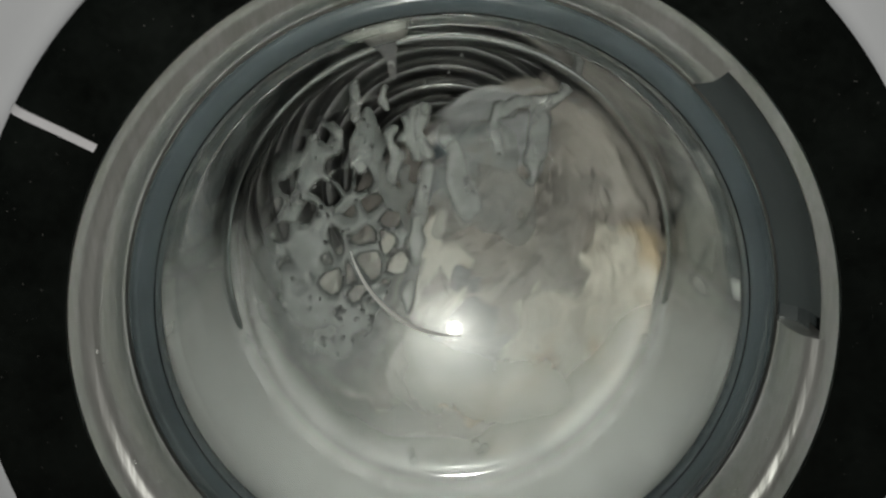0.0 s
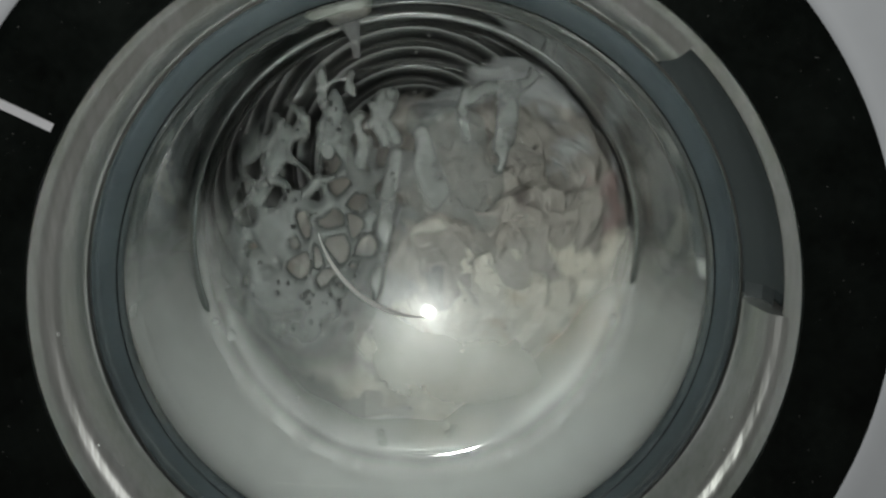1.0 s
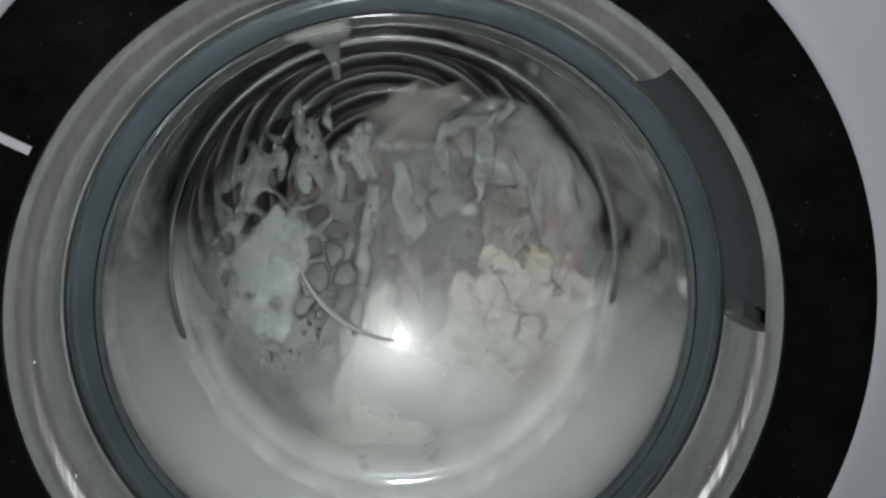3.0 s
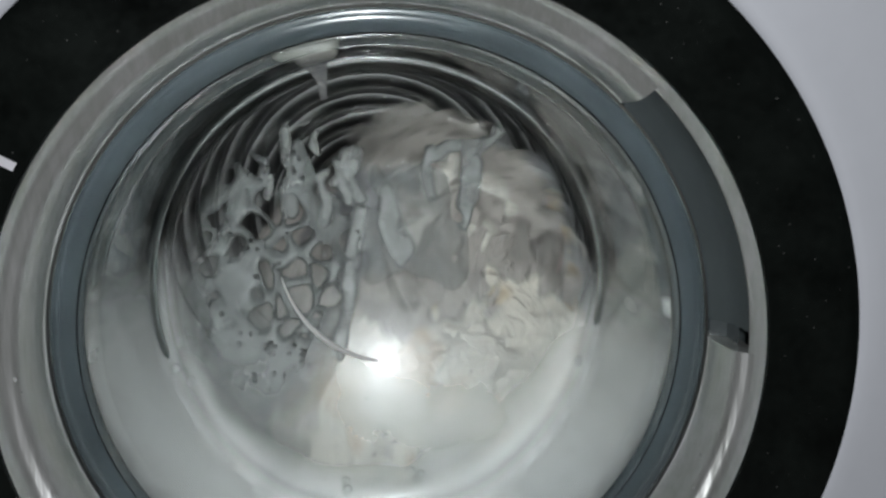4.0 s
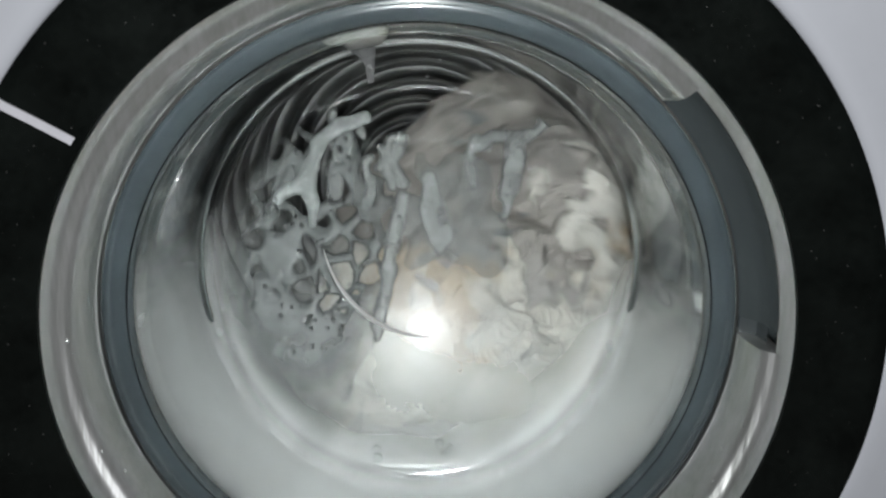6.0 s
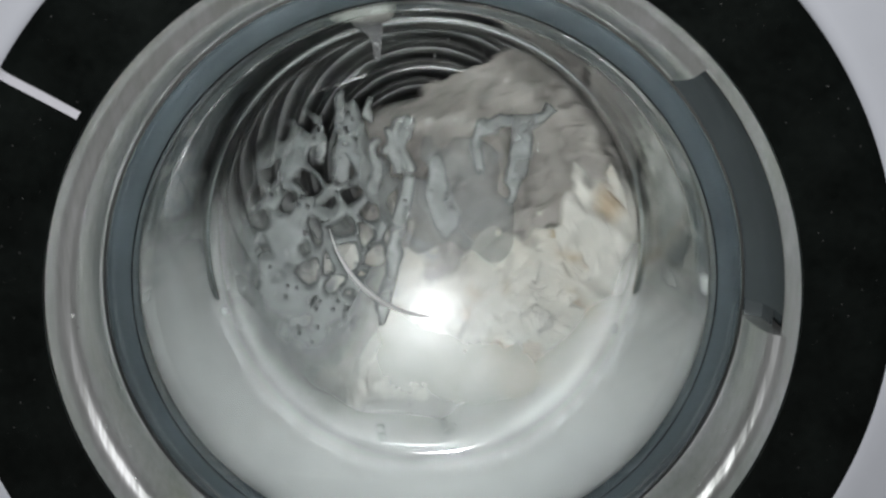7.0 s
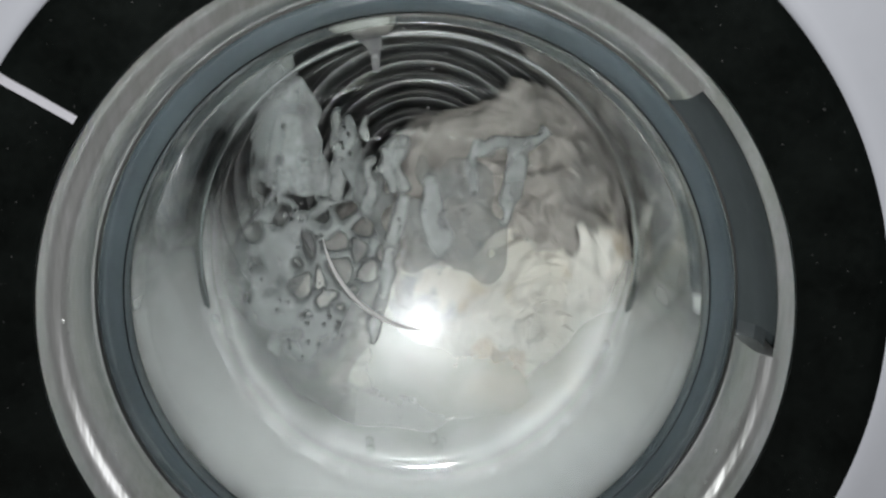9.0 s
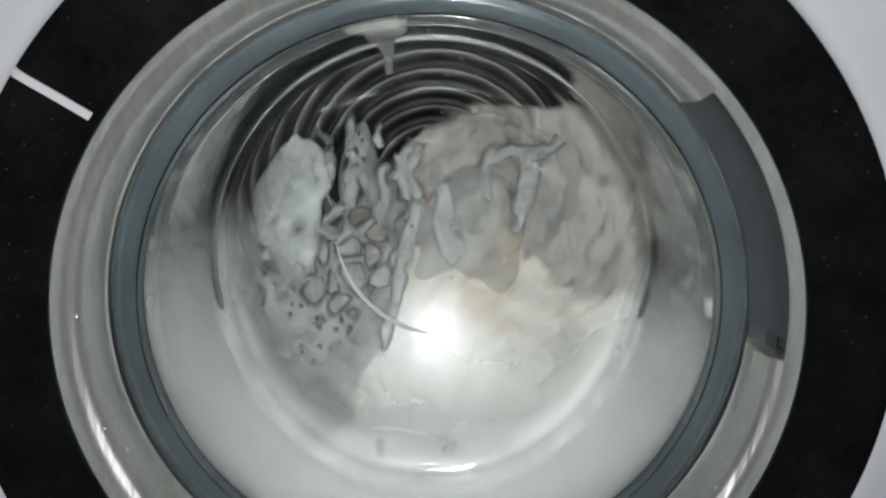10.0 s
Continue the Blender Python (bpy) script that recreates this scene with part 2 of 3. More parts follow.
# ---- the room: floor, walls, ceiling ----
def room():
    def slab(name, label, mat, *size):
        tagged(part(name, box(*size), mat, m=None, smooth=False), label, name.split("_")[0], kind="structure")
    slab("floor", "dull grey-brown tiled laundry floor", TILE, -1.6, 1.6, -2.2, 0.8, -0.1, 0.0)
    slab("ceiling", "plain grey plaster ceiling", PLASTER, -1.6, 1.6, -2.2, 0.8, 2.4, 2.5)
    slab("wall_north", "plain grey plaster wall behind the washer", PLASTER, -1.6, 1.6, 0.7, 0.8, 0.0, 2.4)
    slab("wall_south", "plain grey plaster wall", PLASTER, -1.6, 1.6, -2.3, -2.2, 0.0, 2.4)
    slab("wall_west", "plain grey plaster wall", PLASTER, -1.7, -1.6, -2.2, 0.8, 0.0, 2.4)
    slab("wall_east", "plain grey plaster wall", PLASTER, 1.6, 1.7, -2.2, 0.8, 0.0, 2.4)


room()

# ---- the washing machine ----
washer = tagged(new("washing_machine"), "white front-loading washing machine with round black-rimmed glass door, running", "washing machine")
HALF, HIGH, DEEP = 0.2975, 0.85, 0.56


def cabinet():
    # front sheet with a round opening, its rim rolled inwards
    bm = bmesh.new()
    n = 192
    rings = []
    lip = [(0.229, 0.030), (0.229, 0.010), (0.2300, 0.0055), (0.2325, 0.0025), (0.2370, 0.0012), (0.243, 0.001)]
    for r, y in lip:
        rings.append([bm.verts.new(AXIS @ arc(360 * i / n, r, y)) for i in range(n)])
    low, high = 0.09, 0.735
    outer, back = [], []
    for i in range(n):
        a = 2 * math.pi * i / n
        c, s = math.cos(a), math.sin(a)
        reach = min((HALF - 0.010) / max(1e-6, abs(c)), ((high - Z0) if s > 0 else (Z0 - low)) / max(1e-6, abs(s)))
        outer.append(bm.verts.new((c * reach, 0.001, Z0 + s * reach)))
    rings.append(outer)
    for a, b in zip(rings, rings[1:]):
        for i in range(n):
            bm.faces.new((a[i], a[(i + 1) % n], b[(i + 1) % n], b[i]))
    bmesh.ops.recalc_face_normals(bm, faces=bm.faces)
    part("front_panel", bm, WHITE, washer, m=None)
    # rounded corner posts join the front to the sides
    for sx in (-1, 1):
        pts = [(HALF - 0.010, 0.001), (HALF - 0.006, 0.002), (HALF - 0.002, 0.005), (HALF, 0.010), (HALF, DEEP), (HALF - 0.002, DEEP), (HALF - 0.002, 0.012), (HALF - 0.010, 0.003)]
        bm = bmesh.new()
        a = [bm.verts.new((sx * x, y, 0.03)) for x, y in pts]
        b = [bm.verts.new((sx * x, y, HIGH - 0.03)) for x, y in pts]
        for i in range(len(pts)):
            j = (i + 1) % len(pts)
            bm.faces.new((a[i], a[j], b[j], b[i]))
        bm.faces.new(a), bm.faces.new(b)
        bmesh.ops.recalc_face_normals(bm, faces=bm.faces)
        part("side_panel", bm, WHITE, washer, m=None)
    part("top_panel", box(-HALF, HALF, 0.0, DEEP, HIGH - 0.03, HIGH, 0.006), WHITE, washer, m=None)
    part("back_panel", box(-HALF + 0.003, HALF - 0.003, DEEP - 0.002, DEEP + 0.002, 0.03, HIGH - 0.03), WHITE, washer, m=None)
    part("control_panel", box(-HALF + 0.011, HALF - 0.011, 0.0, 0.02, 0.737, HIGH - 0.031, 0.004), WHITE, washer, m=None)
    part("plinth", box(-HALF + 0.011, HALF - 0.011, 0.004, 0.02, 0.03, 0.088, 0.003), WHITE, washer, m=None)
    for x in (-0.25, 0.25):
        for y in (0.05, 0.5):
            foot = tube([(x, y, 0.0), (x, y, 0.012), (x, y, 0.0125), (x, y, 0.03)], [0.022, 0.022, 0.012, 0.012], 16)
            part("foot", foot, HANDLE, washer, m=None)


cabinet()

# door: black outer ring that dishes inwards, satin chrome funnel, glass bowl
ring_profile = [(0.1845, 0.012), (0.1845, 0.0002), (0.1849, -0.0005), (0.190, -0.0012), (0.205, -0.0045), (0.219, -0.0085), (0.2238, -0.0092), (0.2262, -0.0080), (0.2275, -0.0045), (0.2275, 0.012)]
door = part("door", lathe(ring_profile, 224, ends=True), BLACK, washer, "glossy black outer door ring")

A0, A1 = -1.0, 45.3            # degrees covered by the hand grip


def chrome_ring():
    # a rounded shoulder, a gently sloping middle, then a steep roll in to the glass
    face = [(0.1843, 0.0012), (0.1838, 0.0030), (0.1829, 0.0062)]
    nose = [(0.1812, 0.0090), (0.1790, 0.0106), (0.1768, 0.0119), (0.1748, 0.0134), (0.1730, 0.0165), (0.1715, 0.0220), (0.1703, 0.0285), (0.1694, 0.0345), (0.1690, 0.0395)]
    back = [(0.1690, 0.046), (0.1842, 0.046)]
    bm = lathe(face + nose + back, 200, A1, 360 + A0, ends=True)
    ring = part("chrome_ring", bm, CHROME, door, "satin chrome inner ring with painted reflection streaks and water drops")
    lip = lathe(face + [(0.1812, 0.0090), (0.1804, 0.0102), (0.1803, 0.0130), (0.1842, 0.0130)], 48, A0, A1, ends=True)
    part("grip_rim", lip, CHROME, door, "thin chrome edge beside the hand grip")
    # hand grip: a dark sloping plate with a pocket at its lower end
    plate = lathe([(0.1800, 0.0125), (0.1793, 0.0200), (0.1778, 0.0280), (0.1745, 0.0330), (0.1692, 0.0394), (0.1692, 0.046), (0.1842, 0.046)], 44, A0 + 3.2, A1 - 0.02, ends=True)
    part("hand_grip", plate, HANDLE, door, "dark grey plastic hand grip")
    pocket = lathe([(0.1800, 0.0250), (0.1785, 0.0370), (0.1740, 0.0400), (0.1692, 0.0420), (0.1692, 0.046), (0.1842, 0.046)], 8, A0 + 0.02, A0 + 3.19, ends=True)
    part("grip_pocket", pocket, RUBBER, door, "dark pocket under the hand grip")
    bead = lathe([(0.1683 + 0.0016 * math.cos(a), 0.0395 + 0.0016 * math.sin(a)) for a in [k * math.pi / 4 for k in range(8)]], 200, ends=True)
    part("bead", bead, BRIGHT, door, "thin bright bead round the glass")
    seal = lathe([(0.1695, 0.0500), (0.1668, 0.0470), (0.1630, 0.0462), (0.1590, 0.0470), (0.1562, 0.0485), (0.1552, 0.0505), (0.1552, 0.0535), (0.1695, 0.0535)], 200, ends=True)
    part("seal_ring", seal, SEAL, door, "dark blue-grey rubber seal behind the glass rim")
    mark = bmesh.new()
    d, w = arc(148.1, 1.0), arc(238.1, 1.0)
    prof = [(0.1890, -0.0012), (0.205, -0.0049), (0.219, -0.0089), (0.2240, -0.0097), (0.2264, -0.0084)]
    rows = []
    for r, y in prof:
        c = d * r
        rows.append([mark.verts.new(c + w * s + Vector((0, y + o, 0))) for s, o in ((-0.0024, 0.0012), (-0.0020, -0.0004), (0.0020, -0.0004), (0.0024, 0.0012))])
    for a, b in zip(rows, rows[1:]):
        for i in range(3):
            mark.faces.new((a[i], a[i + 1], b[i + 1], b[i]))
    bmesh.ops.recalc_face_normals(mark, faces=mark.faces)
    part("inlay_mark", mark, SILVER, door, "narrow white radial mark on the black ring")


chrome_ring()


# glass bowl: flange, tapering wall, slanted hollow end face
RIM, FACE_R = 0.1542, 0.132


def face_y(x, z):
    return 0.155 + 0.35 * z - 0.016 * x


def bowl_surface(offset=0.0, segs=192):
    """Rows of points of the bowl from its flange to the middle of its end face."""
    rows = []
    for i in range(segs):
        a = 2 * math.pi * i / segs
        c, s = math.cos(a), math.sin(a)
        y_end = face_y(FACE_R * c, FACE_R * s)
        pts = [(0.1675, 0.0415), (0.1640, 0.0405), (0.1580, 0.0410), (0.1553, 0.0430), (RIM, 0.0470), (0.1528, 0.0560), (0.1500, 0.0590), (0.1492, 0.0640)]
        for k in range(1, 9):
            f = k / 8
            pts.append((0.1492 + (0.1375 - 0.1492) * f, 0.0640 + (y_end - 0.010 - 0.0640) * f))
        pts += [(0.1366, y_end - 0.0072), (0.1347, y_end - 0.0042), (FACE_R, y_end - 0.0020)]
        for k in range(1, 22):
            r = FACE_R * (1 - k / 22)
            pts.append((r, face_y(r * c, r * s) - (0.0006 if k == 1 else 0)))
        rows.append([Vector((r * c, y + offset, r * s)) for r, y in pts])
    return rows


def bowl():
    bm = bmesh.new()
    grid = [[bm.verts.new(p) for p in row] for row in bowl_surface()]
    n, k = len(grid), len(grid[0])
    for i in range(n):
        a, b = grid[i], grid[(i + 1) % n]
        for j in range(k - 1):
            bm.faces.new((a[j], a[j + 1], b[j + 1], b[j]))
    mid = bm.verts.new((0, face_y(0, 0), 0))
    for i in range(n):
        bm.faces.new((grid[i][-1], mid, grid[(i + 1) % n][-1]))
    bmesh.ops.recalc_face_normals(bm, faces=bm.faces)
    ob = part("glass_bowl", bm, GLASS, door, "clear moulded glass door bowl, wet inside")
    ob.visible_shadow = False
    sol = ob.modifiers.new("thickness", "SOLIDIFY")
    sol.thickness, sol.offset = 0.0014, 0.0
    # raised white arc on the end face, painting the flash's curved reflection
    pts = [Vector((0.006 + 0.071 * math.cos(radians(a)), 0, 0.027 + 0.071 * math.sin(radians(a)))) for a in range(196, 272, 3)]
    for p in pts:
        p.y = face_y(p.x, p.z) - 0.0026
    glint = part("glint_arc", tube(pts, [0.0002 + 0.0013 * math.sin(math.pi * (i + 0.3) / len(pts)) for i in range(len(pts))], 8), ARC_GLINT, door, "fine raised white arc in place of the flash's curved reflection")


bowl()


def gasket_and_drum():
    prof = [(0.1700, 0.0585), (0.1640, 0.0600), (0.1620, 0.0660), (0.1655, 0.0760), (0.1690, 0.0820), (0.1675, 0.0890), (0.1600, 0.0920), (0.1575, 0.0980), (0.1600, 0.1060),
            (0.1640, 0.1140), (0.1610, 0.1220), (0.1520, 0.1260), (0.1480, 0.1320), (0.1480, 0.1400), (0.1530, 0.1440), (0.1800, 0.1440), (0.1800, 0.0585)]
    gasket = part("door_gasket", lathe(prof, 180, ends=True), RUBBER, washer, "folded grey rubber door gasket, wet")
    nozzle = part("spray_nozzle", box(-0.055, -0.020, 0.060, 0.080, 0.1420, 0.1590, 0.006), NOZZLE, gasket, "ivory plastic spray nozzle")
    spout = tube([(-0.036, 0.070, 0.148), (-0.034, 0.071, 0.144), (-0.031, 0.074, 0.138), (-0.0295, 0.077, 0.131), (-0.029, 0.078, 0.122)], [0.0100, 0.0085, 0.0048, 0.0026, 0.0018], 14)
    part("water_trickle", spout, DROP, gasket, "clear trickle of water from the nozzle").visible_shadow = False
    # drum: rolled lip, beaded wall, pressed back
    wall = [(0.1500, 0.1480), (0.1470, 0.1520), (0.1500, 0.1570), (0.1700, 0.1590), (0.2150, 0.1640), (0.2250, 0.1700)]
    y = 0.176
    while y < 0.40:
        wall += [(0.2258, y), (0.2240, y + 0.003), (0.2240, y + 0.006)]
        y += 0.0100
    wall += [(0.2240, 0.405), (0.2150, 0.415)]
    r = 0.205
    while r > 0.03:
        wall += [(r, 0.417), (r - 0.004, 0.412), (r - 0.009, 0.412)]
        r -= 0.016
    wall += [(0.001, 0.410)]
    drum = part("drum", lathe(wall, 144), STEEL, washer, "ribbed stainless steel drum, turning", m=Matrix.Scale(K, 4))
    rim = [(0.1425 + 0.004 * math.cos(t), 0.1500 + 0.0035 * math.sin(t)) for t in [k * math.pi / 5 for k in range(10)]]
    part("drum_lip", lathe(rim, 144, ends=True), BRIGHT, drum, "polished rolled lip of the drum", m=Matrix.Scale(K, 4))
    for k in range(3):
        a = 120 * k + 20
        bm = bmesh.new()
        rows = []
        for j in range(13):
            yy = 0.18 + 0.2 * j / 12
            e = math.sin(math.pi * min(1, (j + 0.4) / 3, (12.4 - j) / 3) / 2)
            rows.append([bm.verts.new(arc(a + da, 0.226 - h * e, yy)) for da, h in ((-8, 0), (-5, 0.014), (-2.5, 0.036), (0, 0.045), (2.5, 0.036), (5, 0.014), (8, 0))])
        for p, q in zip(rows, rows[1:]):
            for j in range(6):
                bm.faces.new((p[j], p[j + 1], q[j + 1], q[j]))
        bm.faces.new(rows[0]), bm.faces.new(list(reversed(rows[-1])))
        bmesh.ops.recalc_face_normals(bm, faces=bm.faces)
        part("paddle", bm, PADDLE, drum, "grey plastic lifting paddle", m=Matrix.Scale(K, 4))
    holes = bmesh.new()
    for i in range(20):
        for j in range(60):
            a = 6 * j + (3 if i % 2 else 0)
            c = arc(a, 0.2235, 0.1820 + 0.0100 * i)
            u, v = arc(a + 90, 1), Vector((0, 1, 0))
            q = [holes.verts.new(c + (u * math.cos(t) + v * math.sin(t)) * 0.0023) for t in [k * math.pi / 3 for k in range(6)]]
            holes.faces.new(q)
    tagged(part("drum_holes", holes, BLACK, drum, "rows of small drum holes", m=Matrix.Scale(K, 4)), kind="stuff")
    tub = part("tub", lathe([(0.185, 0.146), (0.235, 0.150), (0.235, 0.43), (0.02, 0.435), (0.02, 0.445), (0.243, 0.442), (0.243, 0.14), (0.185, 0.138)], 96, ends=True), HANDLE, washer, "dark plastic outer tub")
    return drum


drum = gasket_and_drum()
drum.location = (0, 0, Z0)


# ---- suds: milk-white water round the bowl, film and lather on the glass ----
def smooth(a, b, v):
    f = max(0.0, min(1.0, (v - a) / (b - a)))
    return f * f * (3 - 2 * f)


def suds_pool():
    """The suds that fill the fold between glass and gasket and lap over the low edge of the end face, thinning upwards."""
    bm = bmesh.new()
    rows, tone = [], []
    n = 180
    for i in range(n + 1):
        a = radians(150 + (390 - 150) * i / n)
        c, s = math.cos(a), math.sin(a)
        y_end = face_y(FACE_R * c, FACE_R * s)
        level = 0.010 + 0.022 * smooth(0.05, -0.12, c * 0.15) - 0.012 + 0.012 * noise.noise((c * 3, 3, 1)) + 0.006 * noise.noise((c * 14, 3, 5))
        low = smooth(0.03, -0.10, s * FACE_R)
        lap = (0.010 + 0.030 * low * (0.55 + 0.45 * smooth(-0.5, 0.4, c))) * (1 + 0.35 * noise.noise((c * 4, s * 4, 2)))
        line, thick = [], []
        for k in range(13):
            f = k / 12
            r = 0.1535 + (0.1385 - 0.1535) * f + 0.0040 + 0.0035 * (1 - f) + 0.0010 * noise.noise((c * 12, f * 4, s * 12))
            line.append(Vector((r * c, 0.0545 + (y_end + 0.002 - 0.0545) * f, r * s)))
            thick.append(smooth(-0.022, 0.045, level - r * s + 0.006 * noise.noise((c * 30, f * 6, s * 30))) * (1 - 0.10 * smooth(0.80, 1.0, f)))
        for k in range(8):
            f = k / 7
            r = 0.1335 - (lap + 0.004) * f
            line.append(Vector((r * c, face_y(r * c, r * s) + 0.0095 + 0.003 * f, r * s)))
            thick.append((0.30 - 0.30 * smooth(0.1, 1.0, f)) * smooth(0.0, -0.07, r * s) * (1 + 0.4 * noise.noise((c * 5, f * 3, s * 5))) * smooth(-0.022, 0.045, level - r * s))
        line += [Vector((c * 0.128, y_end + 0.026, s * 0.128)), Vector((c * 0.150, y_end + 0.014, s * 0.150)), Vector((c * 0.163, 0.11, s * 0.163)), Vector((c * 0.161, 0.0560, s * 0.161))]
        thick += [0, thick[12], thick[6], thick[0]]
        rows.append([bm.verts.new(p) for p in line])
        tone += thick
    k = len(rows[0])
    for a, b in zip(rows, rows[1:]):
        for j in range(k):
            bm.faces.new((a[j], a[(j + 1) % k], b[(j + 1) % k], b[j]))
    bm.faces.new(rows[0]), bm.faces.new(list(reversed(rows[-1])))
    bmesh.ops.recalc_face_normals(bm, faces=bm.faces)
    ob = part("suds", bm, MILK)
    ob.data.attributes.new("cover", "FLOAT", "POINT").data.foreach_set("value", tone)
    tagged(ob, "milky white suds filling the fold behind the glass", "suds", kind="stuff")


suds_pool()


def drum_suds():
    """Milky water and froth lying in the bottom of the drum."""
    bm = bmesh.new()
    rows = []
    for k in range(13):
        f = k / 12
        y = 0.166 + 0.235 * f
        line = []
        for i in range(33):
            x = -0.205 + 0.41 * i / 32
            top = -0.112 + 0.016 * smooth(-0.05, 0.15, x) + 0.020 * noise.noise((x * 26, y * 26, 2)) + 0.010 * noise.noise((x * 70, y * 70, 2)) - 0.016 * (1 - min(1, k / 2))
            line.append(bm.verts.new((x, y, max(top, -math.sqrt(max(0, 0.2215 ** 2 - x * x)) + 0.001))))
        for i in range(33):
            x = 0.205 - 0.41 * i / 32
            line.append(bm.verts.new((x, y, -math.sqrt(0.2215 ** 2 - x * x))))
        rows.append(line)
    n = len(rows[0])
    for a, b in zip(rows, rows[1:]):
        for i in range(n):
            bm.faces.new((a[i], a[(i + 1) % n], b[(i + 1) % n], b[i]))
    bm.faces.new(rows[0]), bm.faces.new(list(reversed(rows[-1])))
    bmesh.ops.recalc_face_normals(bm, faces=bm.faces)
    ob = part("wash_water", bm, MILK)
    ob.data.attributes.new("cover", "FLOAT", "POINT").data.foreach_set("value", [0.5] * len(ob.data.vertices))
    tagged(ob, "milky frothing wash water in the drum bottom", "wash water", kind="stuff")


drum_suds()


def sheet(name, keep, mat, label, step=0.0016, lift=0.0042, thick=0.0012, category="foam", pivot=(0, 0), round_off=0.002, fade=None, rim=0.0009):
    """Foam on the inner side of the end face wherever keep(x, z) > 0, traced by its outline; the origin is at the pivot."""
    bm = bmesh.new()
    n = int(FACE_R / step) + 1
    seen, val, tone = {}, {}, []

    def value(i, j):
        if (i, j) not in val:
            x, z = i * step, j * step
            val[i, j] = keep(x, z) if math.hypot(x, z) < FACE_R + 0.001 else -1.0
        return val[i, j]

    def point(p, q):
        key = (p, q) if p <= q else (q, p)
        if key not in seen:
            (i, j), (k, l) = key
            if p == q:
                x, z = i * step, j * step
            else:
                a, b = value(i, j), value(k, l)
                f = max(0.02, min(0.98, a / (a - b)))
                x, z = (i + (k - i) * f) * step, (j + (l - j) * f) * step
            away = 1 - min(1, max(0, value(i, j)) / round_off) if p == q else 1.0
            seen[key] = bm.verts.new((x, face_y(x, z) + lift + rim * away * away, z))
            tone.append(fade(x, z) if fade else 1.0)
        return seen[key]

    for i in range(-n, n):
        for j in range(-n, n):
            ring = [(i, j), (i + 1, j), (i + 1, j + 1), (i, j + 1)]
            vals = [value(*c) for c in ring]
            if max(vals) <= 0:
                continue
            face = []
            for c in range(4):
                d = (c + 1) % 4
                if vals[c] > 0:
                    face.append(point(ring[c], ring[c]))
                if (vals[c] > 0) != (vals[d] > 0):
                    face.append(point(ring[c], ring[d]))
            if len(face) > 2:
                bm.faces.new(face)
    bmesh.ops.transform(bm, matrix=Matrix.Translation((-pivot[0], 0, -pivot[1])), verts=bm.verts)
    ob = part(name, bm, mat, m=Matrix.Scale(K, 4))
    ob.location = (pivot[0] * K, 0, Z0 + pivot[1] * K)
    ob.data.attributes.new("cover", "FLOAT", "POINT").data.foreach_set("value", tone)
    sol = ob.modifiers.new("thickness", "SOLIDIFY")
    sol.thickness, sol.offset = thick, 0.0
    return tagged(ob, label, category, kind="stuff")


def dist_line(x, z, pts):
    """Distance to a bent line of (x, z, width) points, less the width there."""
    best = 9
    for (ax, az, aw), (bx, bz, bw) in zip(pts, pts[1:]):
        dx, dz = bx - ax, bz - az
        f = max(0, min(1, ((x - ax) * dx + (z - az) * dz) / (dx * dx + dz * dz)))
        best = min(best, math.hypot(x - ax - dx * f, z - az - dz * f) - aw - (bw - aw) * f)
    return best


def cell_walls(x, z, across, along, seed, width):
    """Above 0 on the walls between rounded cells, which are about 1 / across wide and 1 / along high."""
    wx, wz = x + 0.0065 * noise.noise((x * 55, z * 55, seed)), z + 0.0070 * noise.noise((x * 55, z * 48, seed + 4))
    d, _ = noise.voronoi((wx * across, wz * along, seed + 0.7))
    return width - min(d[1] - d[0], 0.62 * (d[2] - d[0]))


def net_edge(x, z):
    return x + 0.15 * max(0, z) - 0.4 * min(0, z) + 0.014 * noise.noise((x * 40, z * 40, 1))


def lather_net(x, z):
    """A net of lather with drawn-out holes over one side of the face; it closes to a film lower down."""
    x, z = x / 1.06, (z + 0.009) / 1.06
    zone = 1.0 - smooth(-0.040, 0.012, net_edge(x, z))
    zone *= 1.0 - smooth(0.062, 0.112, z + 0.030 * noise.noise((x * 75, z * 12, 2)))
    width = 0.05 * noise.noise((x * 90, z * 90, 2)) + max(0.15, 0.22 + 0.28 * noise.noise((x * 34, z * 30, 9))) + 0.75 * smooth(-0.002, -0.042, z)
    small, _ = noise.voronoi((x * 210, z * 190, 4.0))
    return min((zone - 0.5) * 0.7, cell_walls(x, z, 74, 60, 3, width), small[0] - 0.145 + 0.13 * noise.noise((x * 30, z * 30, 5)), (0.127 + 0.010 * noise.noise((x * 30, z * 30, 8)) - math.hypot(x, z)) * 12)


net = sheet("foam_lather", lather_net, FOAM, "grey lather net with dark holes clinging to the glass", step=0.0012, round_off=0.16, rim=0.0030,
            fade=lambda x, z: smooth(-0.115, -0.01, z + 0.02 * noise.noise((x * 30, z * 30, 2))) * max(smooth(0.0, -0.045, net_edge(x, z)), 0.55 * smooth(-0.01, 0.02, z)) * smooth(0.130, 0.100, math.hypot(x, z)))

